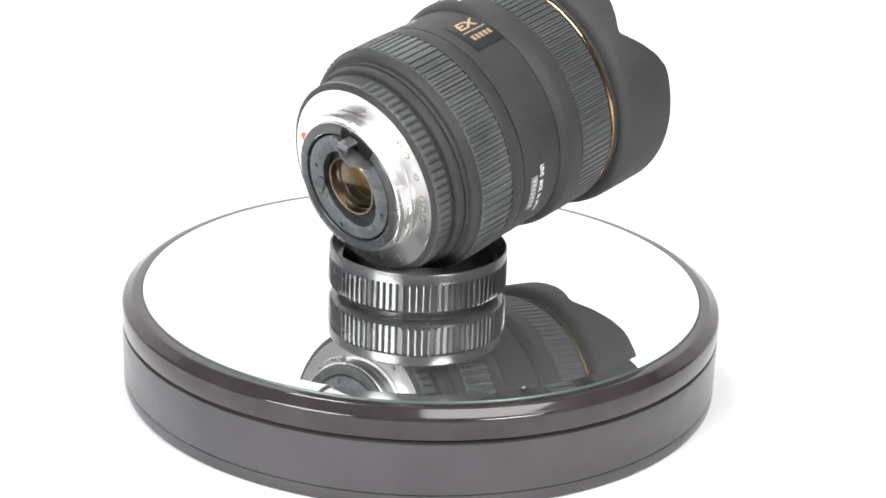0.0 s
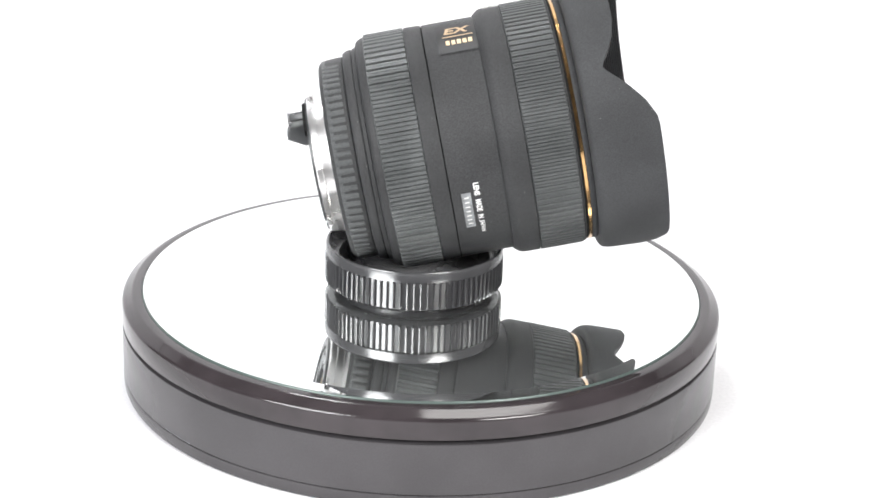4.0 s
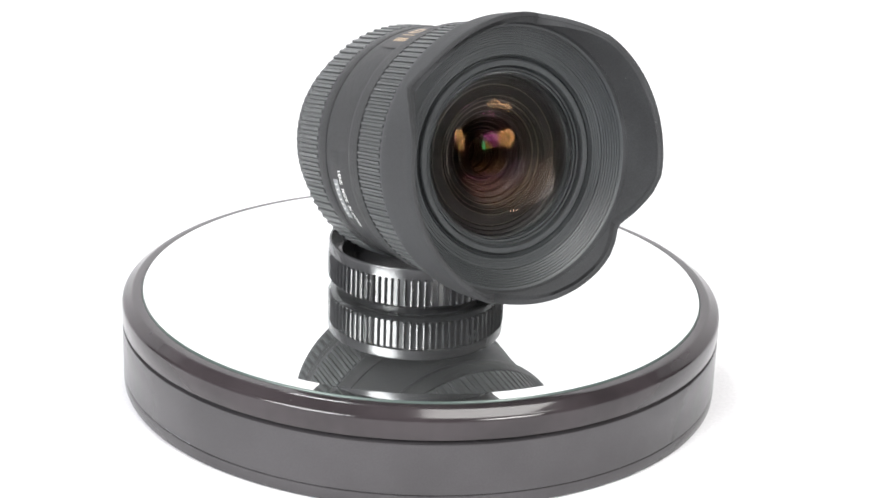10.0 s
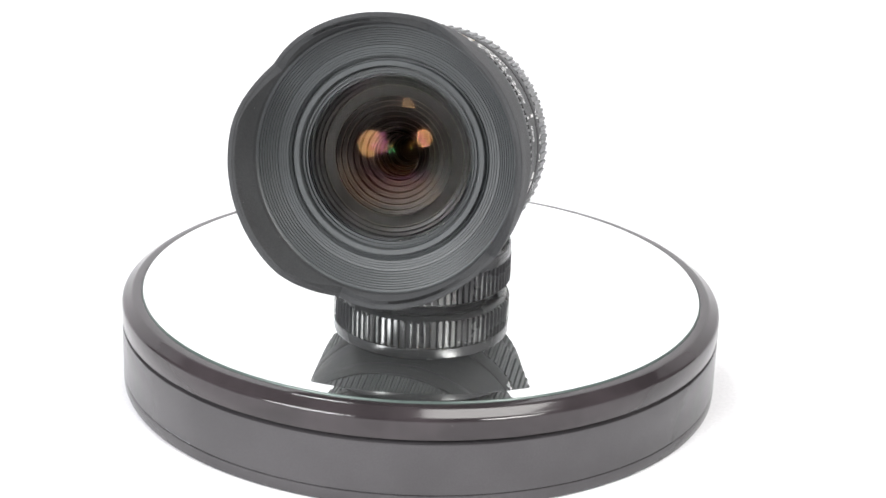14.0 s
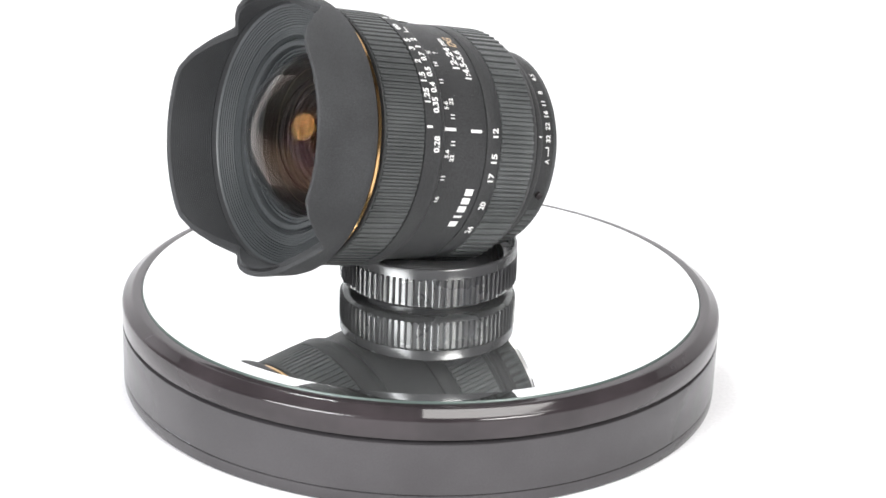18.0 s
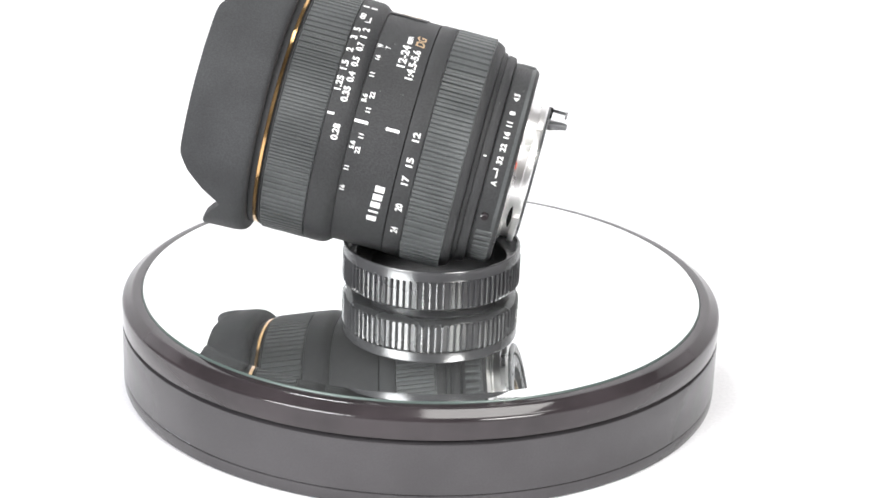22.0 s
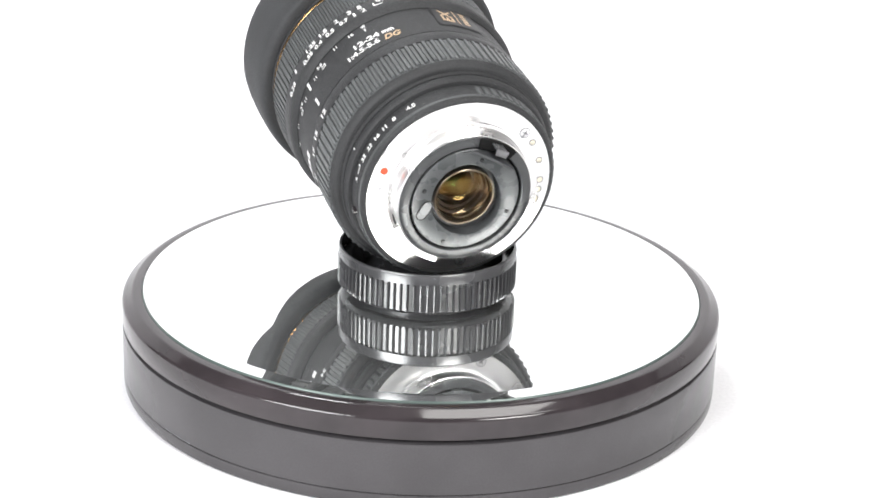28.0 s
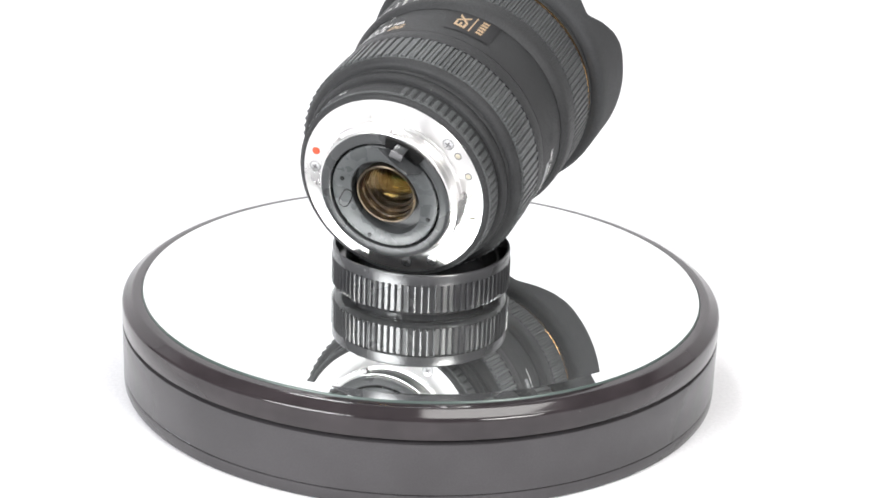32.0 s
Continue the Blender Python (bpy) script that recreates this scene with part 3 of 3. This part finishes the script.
    part("focus_grip", ribbed(0.328, 0.4835, 0.4258, 0.0070, 114, 0.41, BOXED_RIB, 0.004), GRIP, focus, "fine rubber ribs")
    for text, a, s, w in (("1", 20.4, 0.311, 0.008), ("1.25", 34.3, 0.312, 0.050), ("1.5", 43.0, 0.312, 0.035), ("2", 51.1, 0.311, 0.016), ("3", 58.3, 0.311, 0.016), ("5", 63.6, 0.310, 0.017),
                          ("0.28", 13.0, 0.281, 0.054), ("0.35", 30.1, 0.281, 0.053), ("0.4", 38.2, 0.280, 0.037), ("0.5", 45.8, 0.281, 0.037), ("0.7", 54.0, 0.281, 0.036), ("1", 59.8, 0.281, 0.008), ("2", 64.6, 0.281, 0.016)):
        printed("distance_numeral", text, a, s, 0.4318, w, 0.0235, focus)
    for da in (-1.15, 1.15):
        bm = lathe([(0, 0.0048), (0.0014, 0.0048), (0.0014, 0.0095), (0, 0.0095)], 20)
        for v in bm.verts:
            v.co /= U
        part("infinity_mark", on_barrel(bm, 74.2 + da, 0.3075, 0.4318), WHITE, focus)
    part("focus_index", on_barrel(bar(0.032, 0.005), 72.0, 0.279, 0.4318), WHITE, focus)
    part("focus_index", on_barrel(bar(0.005, 0.018), 70.0, 0.287, 0.4318), WHITE, focus)
    for a, s in ((83.9, 0.311), (83.6, 0.282)):
        part("unit_mark", on_barrel(bar(0.012, 0.022), a, s, 0.4318), WHITE, focus, "pale unreadable unit mark")
    # the gold ring and the hood
    part("front_seam", lathe([(0.4895, 0.36), (0.4895, 0.4235), (0.497, 0.4235), (0.497, 0.36)], 160), GROOVE, lens, "dark seam")
    part("gold_ring", lathe([(0.4968, 0.39), (0.4968, 0.4235), (0.4985, 0.4255), (0.5080, 0.4255), (0.5098, 0.4237), (0.5098, 0.39)], 220), GOLD, lens, "polished gold ring")
    part("front_collar", lathe([(0.5098, 0.39), (0.5098, 0.4225), (0.512, 0.4236), (0.527, 0.4240), (0.5295, 0.4225), (0.533, 0.418), (0.536, 0.39)], 200), HOOD, lens, "black collar behind the hood")
    part("petal_hood", hood_mesh(), HOOD, lens, "fixed matte black petal hood, ridged inside", 30)
    # baffles between the hood and the front glass
    prof = [(0.592, 0.4335), (0.588, 0.430)]
    r, s = 0.428, 0.587
    while r > 0.370:
        prof += [(s, r), (s - 0.0022, r - 0.0050), (s - 0.0100, r - 0.0054), (s - 0.0095, r - 0.0074)]
        r, s = r - 0.0077, s - 0.0038
    prof += [(0.5560, 0.366)]
    for i in range(4):
        r, s = 0.3640 - 0.0080 * i, 0.5556 - 0.0010 * i
        prof += [(s, r), (s - 0.0008, r - 0.0060), (s - 0.0040, r - 0.0064), (s - 0.0036, r - 0.0076)]
    prof += [(0.5500, 0.3320), (0.5440, 0.3310), (0.5440, 0.3290), (0.5500, 0.3280)]
    prof += [(0.5450, 0.3245), (0.5340, 0.3235), (0.5340, 0.3185), (0.5460, 0.3175), (0.5500, 0.314), (0.5490, 0.299), (0.5450, 0.296), (0.5250, 0.294), (0.5250, 0.289), (0.5320, 0.2880), (0.5320, 0.2840), (0.5220, 0.283), (0.5220, 0.279), (0.5270, 0.2780),
             (0.5270, 0.2745), (0.5180, 0.2735), (0.5100, 0.272), (0.5100, 0.262)]
    part("front_baffle", lathe(prof, 200, False), BAFFLE, lens, "stepped black rings round the front glass")
    # the glass: nested shells on black stepped retainers
    def shell(name, centre, radius, thick, half, material, label):
        arc = [radians(half) * i / 64 for i in range(65)]
        outer = [(centre + radius * math.cos(t), radius * math.sin(t)) for t in arc]
        inner = [(centre + (radius - thick) * math.cos(t), (radius - thick) * math.sin(t)) for t in reversed(arc)]
        part(name, lathe(outer + inner, 220, False), material, lens, label)

    shell("front_element", 0.390, 0.300, 0.008, 66.0, FRONTGLASS, "large bulging coated front glass")
    shell("second_element", 0.317, 0.250, 0.005, 52.0, PURPLE, "purple-coated inner glass")
    shell("third_element", 0.350, 0.150, 0.004, 60.0, ORANGE, "amber-coated inner glass")
    shell("fourth_element", 0.350, 0.115, 0.003, 40.0, GREEN, "green-coated inner glass")
    part("fourth_mount", lathe([(0.437, 0.0742), (0.4375, 0.0775), (0.384, 0.0800), (0.384, 0.0767)], 90), INNER, lens, "black ring that holds the inner glass")
    part("front_cell", lathe([(0.509, 0.272), (0.500, 0.268), (0.497, 0.262), (0.487, 0.258), (0.485, 0.250), (0.478, 0.246), (0.476, 0.236), (0.470, 0.232), (0.469, 0.196), (0.462, 0.193), (0.458, 0.180), (0.450, 0.178), (0.447, 0.164), (0.440, 0.160), (0.438, 0.146), (0.430, 0.142),
                               (0.424, 0.128), (0.412, 0.122), (0.410, 0.108), (0.398, 0.104), (0.396, 0.090), (0.386, 0.086), (0.384, 0.076)], 140, False), INNER, lens, "black stepped inner cell")
    part("inner_tube", lathe([(0.384, 0.0765), (0.350, 0.074), (0.348, 0.066), (0.310, 0.063), (0.308, 0.055), (0.260, 0.052), (0.258, 0.044), (0.20, 0.040), (0.198, 0.0)], 90, False), INNER, lens, "dark ringed inner tube")
    # thin paler rims along the step edges of the inner cell
    for z, r in ((0.4700, 0.2330), (0.4690, 0.1965), (0.4580, 0.1815), (0.4470, 0.1655), (0.4240, 0.1290), (0.3960, 0.0915), (0.3840, 0.0770)):
        part("ring_edge", lathe([(z, r), (z + 0.0012, r - 0.0006), (z + 0.0010, r - 0.0022), (z - 0.0010, r - 0.0026)], 120), RINGEDGE, lens, "thin pale ring edge")
    return lens


lens = camera_lens()

# ---- turning ----


def motions():
    tilt, aim = radians(11.723), radians(1.44)
    d = Vector((math.sin(aim) * math.cos(tilt), -math.cos(aim) * math.cos(tilt), math.sin(tilt)))
    u = Vector((math.cos(aim), math.sin(aim), 0))
    q = d.cross(u)
    lens0 = Matrix(((u.x, q.x, d.x, -0.0076 * U), (u.y, q.y, d.y, 0.0011 * U), (u.z, q.z, d.z, up(0.5258)), (0, 0, 0, 1)))
    cap0 = pose(-0.0073 * U, 0.0306 * U, up(0))
    times = [0.5 * i for i in range(65)]

    def spun(t, m):
        return pose(0, 0, 0, 0, 0, SPIN * (t - FACING)) @ m

    walk(lens, [(t, spun(t, lens0)) for t in times])
    walk(cap, [(t, spun(t, cap0)) for t in times])
    walk(platter, [(t, spun(t, pose(0, 0, 0))) for t in times])


motions()
